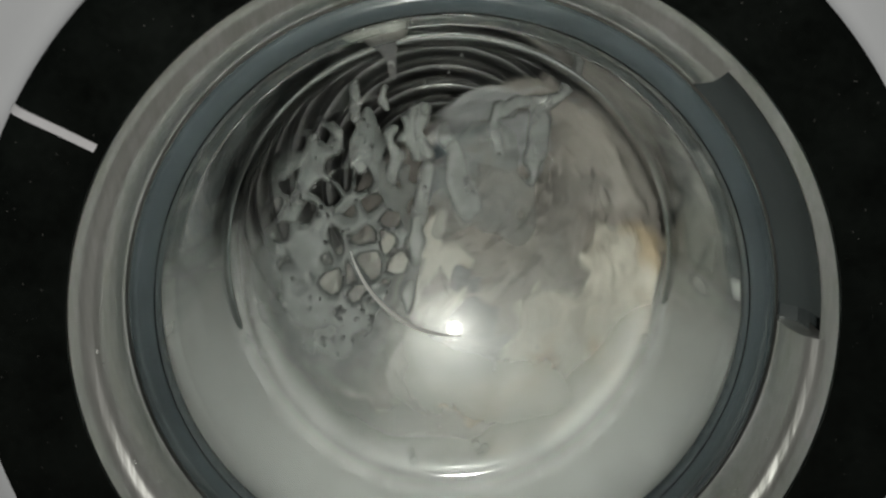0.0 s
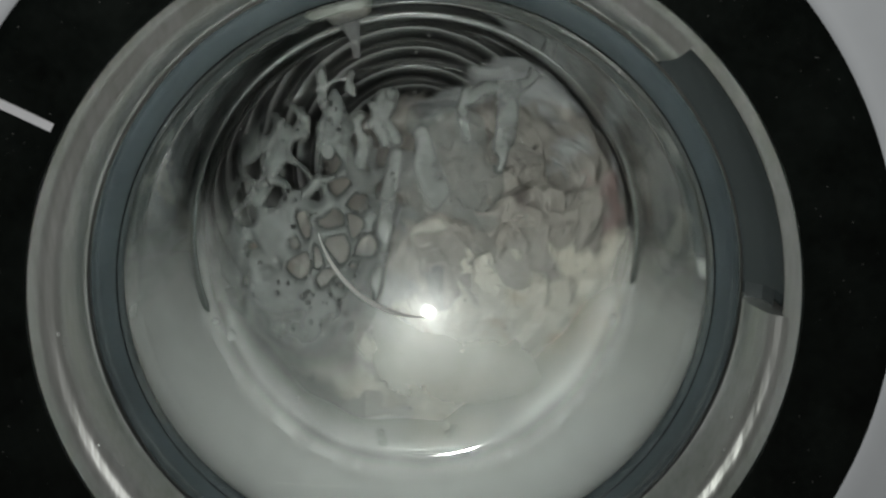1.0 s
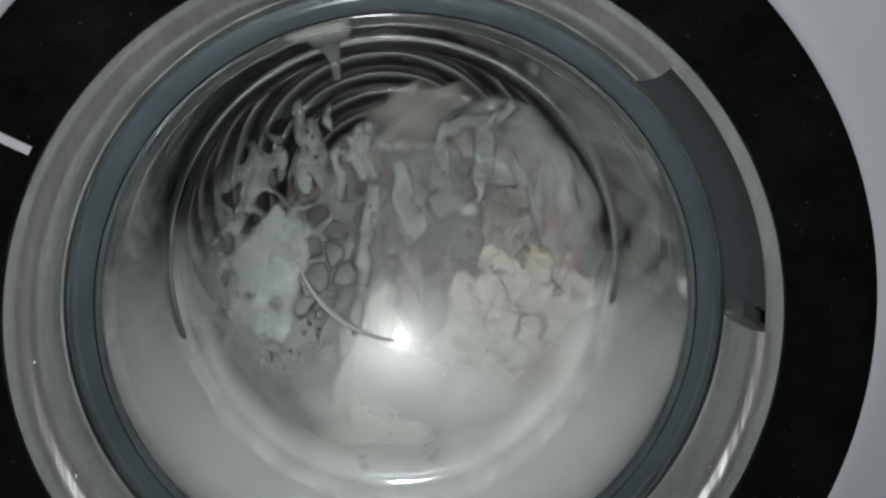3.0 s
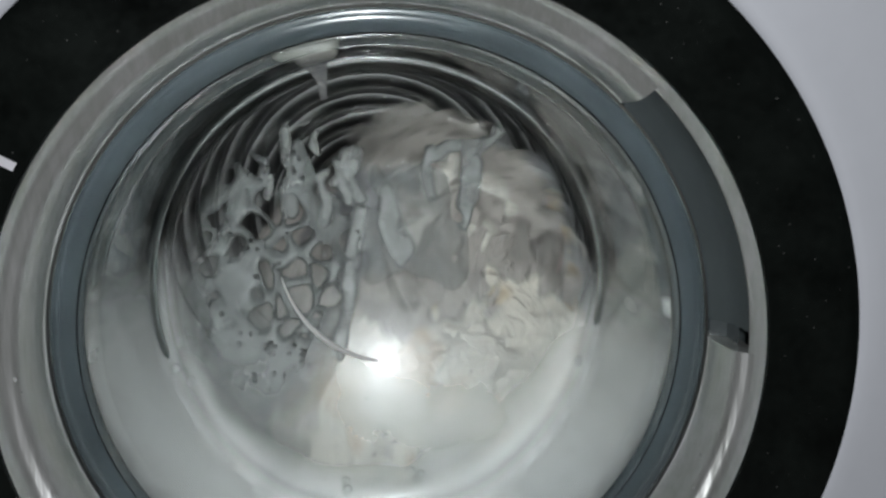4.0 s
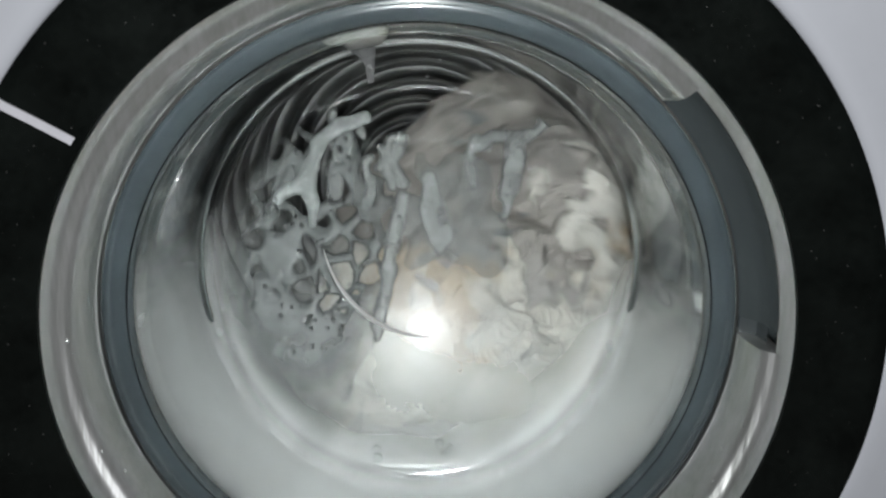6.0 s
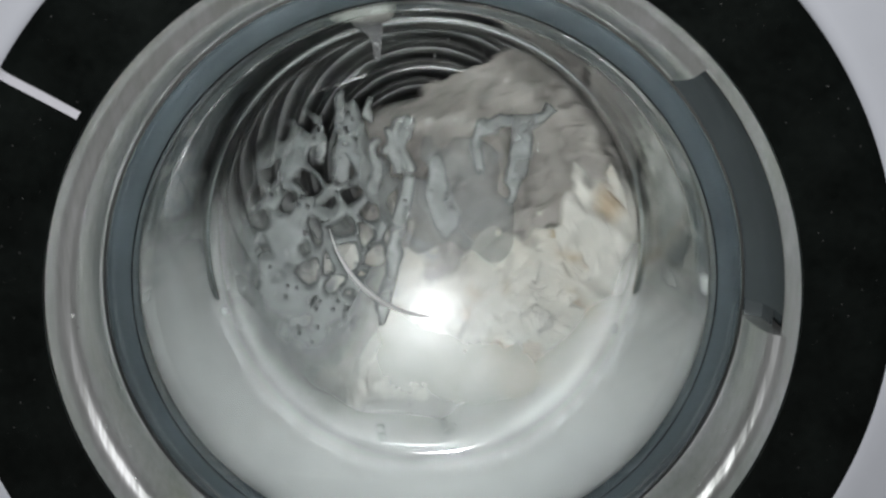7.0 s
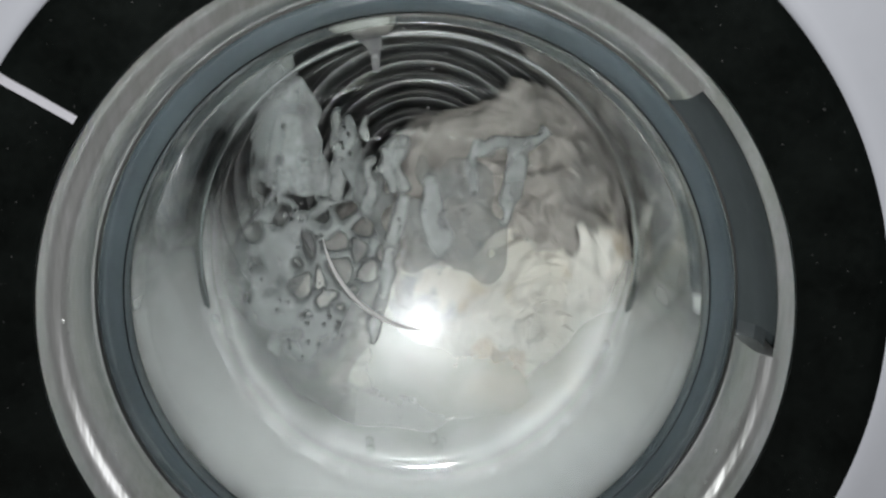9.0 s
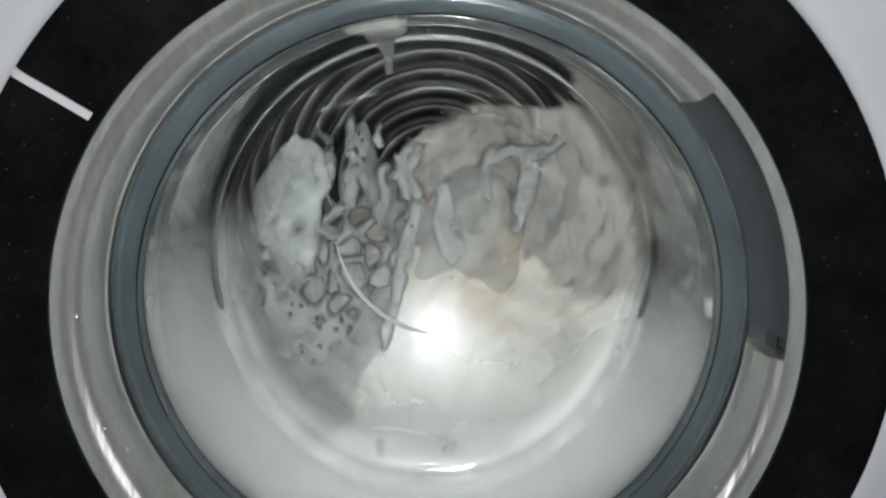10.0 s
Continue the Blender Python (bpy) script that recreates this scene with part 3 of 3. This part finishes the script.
rng = random.Random(11)
RUNS = [[(0.082, 0.114, 0.0034), (0.070, 0.103, 0.0022), (0.058, 0.097, 0.0040), (0.045, 0.099, 0.0026), (0.036, 0.094, 0.0030)],
        [(0.058, 0.096, 0.0036), (0.057, 0.080, 0.0056), (0.053, 0.062, 0.0040), (0.051, 0.052, 0.0012)],
        [(0.033, 0.098, 0.0026), (0.029, 0.082, 0.0024), (0.032, 0.070, 0.0010)],
        [(0.004, 0.074, 0.0024), (0.007, 0.055, 0.0060), (0.012, 0.040, 0.0066), (0.012, 0.032, 0.002)],
        [(-0.012, 0.062, 0.0024), (-0.016, 0.045, 0.0040), (-0.020, 0.012, 0.0026), (-0.027, -0.020, 0.0014)]]
for k in range(12):
    x0, z0 = rng.uniform(-0.095, -0.005), rng.uniform(0.080, 0.115)
    if math.hypot(x0, z0) < 0.124:
        long, fat = rng.uniform(0.008, 0.026), rng.uniform(0.0016, 0.0036)
        RUNS.append([(x0, z0, fat * 0.7), (x0 + rng.uniform(-0.002, 0.002), z0 - long * 0.55, fat * 0.75), (x0 + rng.uniform(-0.003, 0.003), z0 - long, fat * 1.2)])


def drip_field(x, z):
    x, z = x / 1.06, (z + 0.009) / 1.06
    u, w = x + 0.0055 * noise.noise((x * 80, z * 80, 4)), z + 0.0045 * noise.noise((x * 80, z * 80, 6))
    hole = noise.voronoi((x * 190, z * 150, 2.0))[0][0]
    runs = 0.0012 - min(dist_line(u, w, run) for run in RUNS)
    zone = smooth(-0.030, 0.0, x) * smooth(0.004, 0.034, z + 0.012 * noise.noise((x * 60, z * 20, 8))) * (1 - smooth(0.078, 0.098, z)) * (1 - smooth(0.045, 0.085, x + 0.25 * z + 0.012 * noise.noise((x * 40, z * 30, 6))))
    patches = min(zone - 0.5, cell_walls(x, z, 40, 24, 6, 0.20 + 0.26 * noise.noise((x * 22, z * 18, 4))))
    return min(max(runs, patches * 0.010), (hole - 0.07 + 0.10 * noise.noise((x * 40, z * 40, 1))) * 0.01)


drips = sheet("foam_drips", drip_field, RUNNY, "grey lather drips and smears running down the glass", step=0.0013, lift=0.0047, thick=0.0008, round_off=0.0022, rim=0.0020,
              fade=lambda x, z: 0.32 + 0.68 * smooth(0.004, -0.001, min(dist_line(x / 1.06, (z + 0.009) / 1.06, run) for run in RUNS)))


def suds_and_reflections():
    """A film over the bowl's inner side: thick low on the wall, thin over the end face, fading out upwards."""
    bm = bmesh.new()
    grid = []
    tone = []
    for row in bowl_surface():
        line = []
        for j, p in enumerate(row[5:]):
            r = math.hypot(p.x, p.z)
            out = 0.0028 if r > FACE_R + 0.0005 else 0.0
            q = Vector((p.x * (1 + out / r), p.y + (0.0085 if r < 0.136 else 0.0015), p.z * (1 + out / r)))
            line.append(bm.verts.new(q))
            level = 0.012 - 0.10 * smooth(-0.06, 0.14, p.x) * 0.25 + 0.020 * noise.noise((p.x * 14, 3, p.y * 9)) + 0.008 * noise.noise((p.x * 60, 3, 0))
            h = level - p.z
            if 0.131 < r < 0.1385:
                c = 0.0
            elif r > 0.1325:
                c = 0.22 * smooth(-0.035, 0.020, h) * (1 - smooth(0.03, 0.08, h))
                # pale streaks painted for the laundry's reflection in the side wall
                turn = math.atan2(p.z, abs(p.x))
                wall_reflection = noise.noise((turn * 9, p.y * 22, 4 if p.x > 0 else 9)) + 0.6 * noise.noise((turn * 30, p.y * 14, 2))
                c += (0.75 if p.x > 0 else 0.4) * smooth(0.05, 0.6, wall_reflection) * smooth(-0.15, 0.05, turn) * (1 - smooth(0.45, 0.75, turn))
            else:
                low = smooth(0.060, 0.125, h) * smooth(0.095, 0.131, r)
                c = 0.17 * smooth(-0.028, 0.018, h) + (0.20 + 0.16 * noise.noise((p.x * 16, p.z * 22, 6))) * smooth(0.010, 0.065, h) * (0.5 + 0.5 * smooth(-0.07, 0.01, p.x)) * (1 - 0.75 * low) * (1 - 0.1 * smooth(0.01, 0.06, p.x))
            tone.append(max(0, c))
        grid.append(line)
    n, k = len(grid), len(grid[0])
    for i in range(n):
        a, b = grid[i], grid[(i + 1) % n]
        for j in range(k - 1):
            bm.faces.new((a[j], a[j + 1], b[j + 1], b[j]))
    bm.faces.new([g[-1] for g in grid])
    ob = part("suds_and_reflections", bm, HAZE)
    ob.data.attributes.new("cover", "FLOAT", "POINT").data.foreach_set("value", tone)
    return tagged(ob, "thin milky suds film over the lower glass, with reflections painted on the wall", "suds", kind="stuff")


film = suds_and_reflections()

def clump_field(x, z):
    body = 1 - (((x + 0.100 + 0.1 * (z - 0.055)) / 0.026) ** 2 + ((z - 0.055) / 0.048) ** 2) + 0.75 * noise.noise((x * 34, z * 28, 5)) + 0.3 * noise.noise((x * 90, z * 80, 5))
    return min(body, (noise.voronoi((x * 70, z * 60, 2))[0][0] - 0.10 - 0.16 * noise.noise((x * 50, z * 50, 3))) * 2)


clump = sheet("foam_clump", clump_field, DENSE, "thick pale foam clump sliding on the glass", step=0.0014, lift=0.0029, thick=0.0012, pivot=(-0.10, 0.055), round_off=0.35, rim=0.0025,
              fade=lambda x, z: 0.30 + 0.50 * smooth(-0.12, -0.095, x))


patch = sheet("foam_patch", lambda x, z: min(1 - ((x - 0.086 + 0.5 * (z - 0.062)) / 0.015) ** 2 - ((z - 0.062) / 0.012) ** 2, noise.voronoi((x * 260, z * 260, 8))[0][0] - 0.26),
              DENSE, "oval foam patch full of small bubbles", lift=0.0029, thick=0.0012, pivot=(0.086, 0.062), round_off=0.3, rim=0.002)
streak = sheet("foam_streak", lambda x, z: -min(dist_line(x + 0.007 * noise.noise((x * 60, z * 60, 2)), z + 0.006 * noise.noise((x * 60, z * 60, 5)), run) for run in (
    [(-0.040, 0.090, 0.0060), (-0.055, 0.086, 0.0050), (-0.070, 0.070, 0.0055), (-0.078, 0.050, 0.0075), (-0.090, 0.040, 0.004)],
    [(-0.078, 0.052, 0.005), (-0.072, 0.036, 0.003), (-0.070, 0.022, 0.0015)])), DENSE, "pale forked foam streak on the glass", lift=0.0029, thick=0.0012, pivot=(-0.065, 0.06), round_off=0.004, rim=0.002)


def dust():
    """Pale specks of dust and dried splashes on the black ring."""
    bm = bmesh.new()
    for k in range(320):
        a, r = rng.uniform(0, 360), rng.uniform(0.190, 0.222)
        y = -0.0012 - (r - 0.190) * 0.0073 / 0.029 - 0.0003
        made = bmesh.ops.create_icosphere(bm, subdivisions=1, radius=rng.choice((0.00015, 0.0002, 0.00025, 0.0004)))["verts"]
        bmesh.ops.transform(bm, matrix=Matrix.LocRotScale(arc(a, r, y), None, (1, 0.4, 1)), verts=made)
    tagged(part("dust_specks", bm, DUST), "fine pale dust specks on the black door ring", "dust", kind="stuff")


dust()


def drops_and_glints():
    """Beads of water on the chrome ring and the wet glass, and beads set in place of flash glints."""
    bm = bmesh.new()
    spots = []
    for k in range(20):
        a, f = rng.uniform(170, 350), rng.uniform(0.0, 1.0)
        spots.append((arc(a, 0.1775 - 0.0060 * f, 0.0110 + 0.0105 * f ** 2), rng.uniform(0.0004, 0.0009)))
    for k in range(60):
        a, r = rng.uniform(0, 360), 0.130 * math.sqrt(rng.random())
        p = arc(a, r)
        p.y = face_y(p.x, p.z) - 0.0018
        spots.append((p, rng.uniform(0.0004, 0.0011)))
    for k in range(45):
        p = Vector((rng.gauss(-0.075, 0.025), 0, rng.gauss(-0.025, 0.030)))
        if math.hypot(p.x, p.z) < 0.125:
            p.y = face_y(p.x, p.z) - 0.0016
            spots.append((p, rng.uniform(0.0007, 0.0017)))
    # larger flat beads added where the flash glints on the bowl's edge
    for x, z in ((-0.026, -0.112), (-0.025, -0.117), (0.014, -0.108), (0.017, -0.113), (0.020, -0.110), (-0.118, -0.052), (0.122, -0.048), (-0.128, -0.044)):
        spots.append((Vector((x, face_y(x, z) - 0.0022, z)), 0.0030))
    for p, size in spots:
        made = bmesh.ops.create_icosphere(bm, subdivisions=2, radius=size)["verts"]
        bmesh.ops.transform(bm, matrix=Matrix.LocRotScale(p, None, (1, 0.4, 1 + rng.random() * 0.5)), verts=made)
    ob = part("drops_and_glints", bm, DROP)
    ob.visible_shadow = False
    tagged(ob, "small water drops on chrome and glass, some in place of flash glints", "water drops", kind="stuff")


drops_and_glints()


# ---- laundry ----
CLOTHS = []


def laundry(name, label, category, size, mat, seed, flat=0.6):
    """A crumpled wet cloth: a ball of folds with deep creases."""
    bm = bmesh.new()
    bmesh.ops.create_icosphere(bm, subdivisions=5, radius=1.0)
    for v in bm.verts:
        p = v.co.copy()
        q = Vector((p.x * 1.1 + seed * 3.1, p.y * 1.1, p.z * 1.1 + seed))
        w = q + 0.5 * Vector((noise.noise(q * 1.3), noise.noise(q * 1.3 + Vector((9, 0, 0))), noise.noise(q * 1.3 + Vector((0, 9, 0)))))
        fold = 1 - abs(noise.noise(w * 1.7)) * 2.4
        fine = 1 - abs(noise.noise(Vector((w.x * 5.5, w.y * 3.0, w.z * 2.4)))) * 2
        tiny = 1 - abs(noise.noise(Vector((w.x * 6, w.y * 9, w.z * 13)))) * 2
        v.co = p * (1 + 0.36 * fold + 0.20 * fine + 0.08 * tiny + 0.4 * noise.noise(q * 0.8))
        v.co.y *= flat
    bmesh.ops.transform(bm, matrix=Matrix.Scale(size, 4), verts=bm.verts)
    ob = part(name, bm, mat, m=Matrix.Scale(K, 4))
    for f in ob.data.polygons:
        f.use_smooth = True
    CLOTHS.append(ob)
    return tagged(ob, label, category, group="laundry in the drum")


CW = cloth_material("white_cotton", (0.63, 0.60, 0.55), (0.44, 0.34, 0.24), 0.20)
CB = cloth_material("cream_cotton", (0.58, 0.54, 0.475), (0.46, 0.36, 0.25), 0.46)
CG = cloth_material("grey_jersey", (0.16, 0.16, 0.17), (0.28, 0.28, 0.285), 0.45)
CT = cloth_material("taupe_jersey", (0.33, 0.30, 0.277), (0.23, 0.21, 0.197), 0.40)
CP = cloth_material("pink_cotton", (0.34, 0.24, 0.235), (0.36, 0.33, 0.32), 0.50)
CD = cloth_material("dark_trim_cotton", (0.34, 0.34, 0.345), (0.04, 0.08, 0.10), 0.25)
CR = cloth_material("red_trim_cotton", (0.36, 0.34, 0.33), (0.25, 0.035, 0.045), 0.25)
# each with the middle (x, z) and the reach of its tumbling: white heavy pieces stay low, the rest is carried up
for name, label, category, size, mat, seed, middle in (
        ("towel", "crumpled wet white towel tumbling in suds", "towel", 0.058, CW, 1, (0.010, -0.075, 0.030)),
        ("towel", "crumpled wet white towel with tan blots", "towel", 0.060, CW, 2, (0.058, -0.058, 0.030)),
        ("shirt", "crumpled wet cream shirt with tan blots", "shirt", 0.054, CB, 3, (0.070, -0.050, 0.022)),
        ("shirt", "crumpled wet grey-white shirt with dark teal trim", "shirt", 0.042, CD, 4, (0.045, -0.034, 0.043)),
        ("t_shirt", "crumpled wet grey t-shirt", "t-shirt", 0.048, CG, 5, (0.035, -0.012, 0.038)),
        ("t_shirt", "crumpled wet pink t-shirt", "t-shirt", 0.038, CP, 6, (0.050, -0.004, 0.034)),
        ("shirt", "crumpled wet pale shirt with red trim", "shirt", 0.042, CR, 7, (0.040, -0.039, 0.047)),
        ("towel", "crumpled wet cream towel with tan blots", "towel", 0.056, CB, 8, (0.040, -0.068, 0.034)),
        ("sheet", "bunched wet white bed sheet", "bed sheet", 0.068, CW, 9, (0.030, -0.080, 0.026)),
        ("pillowcase", "bunched wet white pillowcase", "pillowcase", 0.054, CW, 12, (-0.005, -0.070, 0.034)),
        ("sock", "small wet grey sock", "sock", 0.026, CG, 13, (0.020, -0.044, 0.051)),
        ("pillowcase", "bunched wet grey pillowcase with dark trim", "pillowcase", 0.044, CD, 15, (0.050, -0.019, 0.043)),
        ("sheet", "bunched wet cream bed sheet", "bed sheet", 0.072, CB, 17, (0.065, -0.070, 0.018)),
        ("trousers", "crumpled wet taupe trousers", "trousers", 0.058, CT, 18, (0.050, 0.001, 0.025)),
        ("t_shirt", "crumpled wet taupe t-shirt", "t-shirt", 0.054, CT, 19, (0.045, -0.004, 0.038)),
        ("t_shirt", "crumpled wet grey-brown t-shirt", "t-shirt", 0.055, CT, 24, (0.060, 0.006, 0.027)),
        ("shirt", "crumpled wet pale grey shirt", "shirt", 0.052, CD, 26, (0.030, -0.014, 0.043)),
        ("towel", "crumpled wet taupe hand towel", "towel", 0.052, CT, 21, (0.030, -0.024, 0.043))):
    laundry(name, label, category, size, mat, seed)
    CLOTHS[-1] = (CLOTHS[-1], middle)

# ---- beside the machine ----
carton = tagged(new("detergent_carton"), "red detergent carton with navy lid beside the washer", "carton")
carton.location = (0.412, 0.16, 0)
part("carton_body", box(-0.085, 0.10, -0.09, 0.12, 0.0, 0.40, 0.004), RED, carton, m=None)
part("carton_lid", box(-0.088, 0.103, -0.093, 0.123, 0.401, 0.62, 0.005), NAVY, carton, "navy lid", m=None)


# ---- what moves ----
def motions():
    spin = 345.0              # degrees a second, anticlockwise as seen from the front
    steps = [k / 10 for k in range(101)]
    walk(drum, [(t, pose(0, 0, Z0, 0, -spin * t, 0)) for t in steps])
    for i, (ob, (mx, mz, ring)) in enumerate(CLOTHS):
        big, low = ob.name.startswith("sheet"), mz < -0.045
        rate = spin * (0.96 + 0.02 * (i % 3))
        rows = []
        for t in steps:
            a = radians(rate * t + i * 137)
            u, v = 1.35 * ring * math.cos(a), 0.85 * ring * math.sin(a)
            x = mx + 0.67 * u - 0.74 * v
            z = mz - (0 if low else 0.008) + 0.74 * u + 0.67 * v
            y = face_y(x, z) + ((0.088 if mx > 0.05 else 0.104) if low else 0.084) + 0.014 * math.sin(i * 2.4) + (0.036 if big else 0)
            rows.append((t, pose(K * x, K * y, Z0 + K * z, 12 * math.sin(a * 0.5 + i), -(rate * t * (0.5 if low else 0.35) + i * 77), 15 * math.cos(a * 0.5))))
        walk(ob, rows)
    def slide(ob, drop):
        x, y, z = ob.location
        walk(ob, [(t, pose(x, y + d * 0.35 * K, z + d * K)) for t, d in drop])
    slide(drips, [(0, 0), (2.5, -0.008), (5, -0.015), (7.5, -0.021), (10, -0.026)])
    slide(net, [(0, 0), (5, -0.006), (10, -0.012)])
    def thrown(ob, px, pz, rows):
        walk(ob, [(t, pose(K * x, K * (face_y(x, z) - face_y(px, pz) + d), Z0 + K * z, 0, r, 0)) for t, x, z, r, d in rows])
    thrown(patch, 0.086, 0.062, [(0, 0.04, -0.07, 50, 0.17), (2.0, 0.04, -0.07, 50, 0.17), (2.3, 0.086, 0.062, 0, 0), (2.8, 0.087, 0.058, 0, 0), (3.5, 0.04, -0.07, 40, 0.17), (10, 0.04, -0.07, 50, 0.17)])
    thrown(streak, -0.065, 0.06, [(0, 0.0, -0.08, 70, 0.17), (5.1, 0.0, -0.08, 70, 0.17), (5.4, -0.065, 0.06, 0, 0), (6.2, -0.064, 0.052, -2, 0), (7.2, 0.0, -0.08, 60, 0.17), (10, 0.0, -0.08, 70, 0.17)])
    walk(clump, [(t, pose(K * x, K * (face_y(x, z) - face_y(-0.10, 0.055) + d), Z0 + K * z, 0, r, 0)) for t, x, z, r, d in (
        (0, -0.030, -0.095, 60, 0.16), (1.9, -0.035, -0.095, 60, 0.16), (2.2, -0.085, -0.05, 40, 0.004), (2.4, -0.088, 0.018, 10, 0), (2.7, -0.085, 0.012, 8, 0), (3.8, -0.080, -0.05, 30, 0.012), (4.3, -0.035, -0.095, 60, 0.16),
        (8.4, -0.035, -0.095, 60, 0.16), (8.7, -0.092, -0.03, 35, 0.006), (8.95, -0.094, 0.074, -20, 0), (9.2, -0.097, 0.066, -12, 0), (9.5, -0.098, 0.056, -4, 0), (10.0, -0.098, 0.036, 0, 0))])


motions()
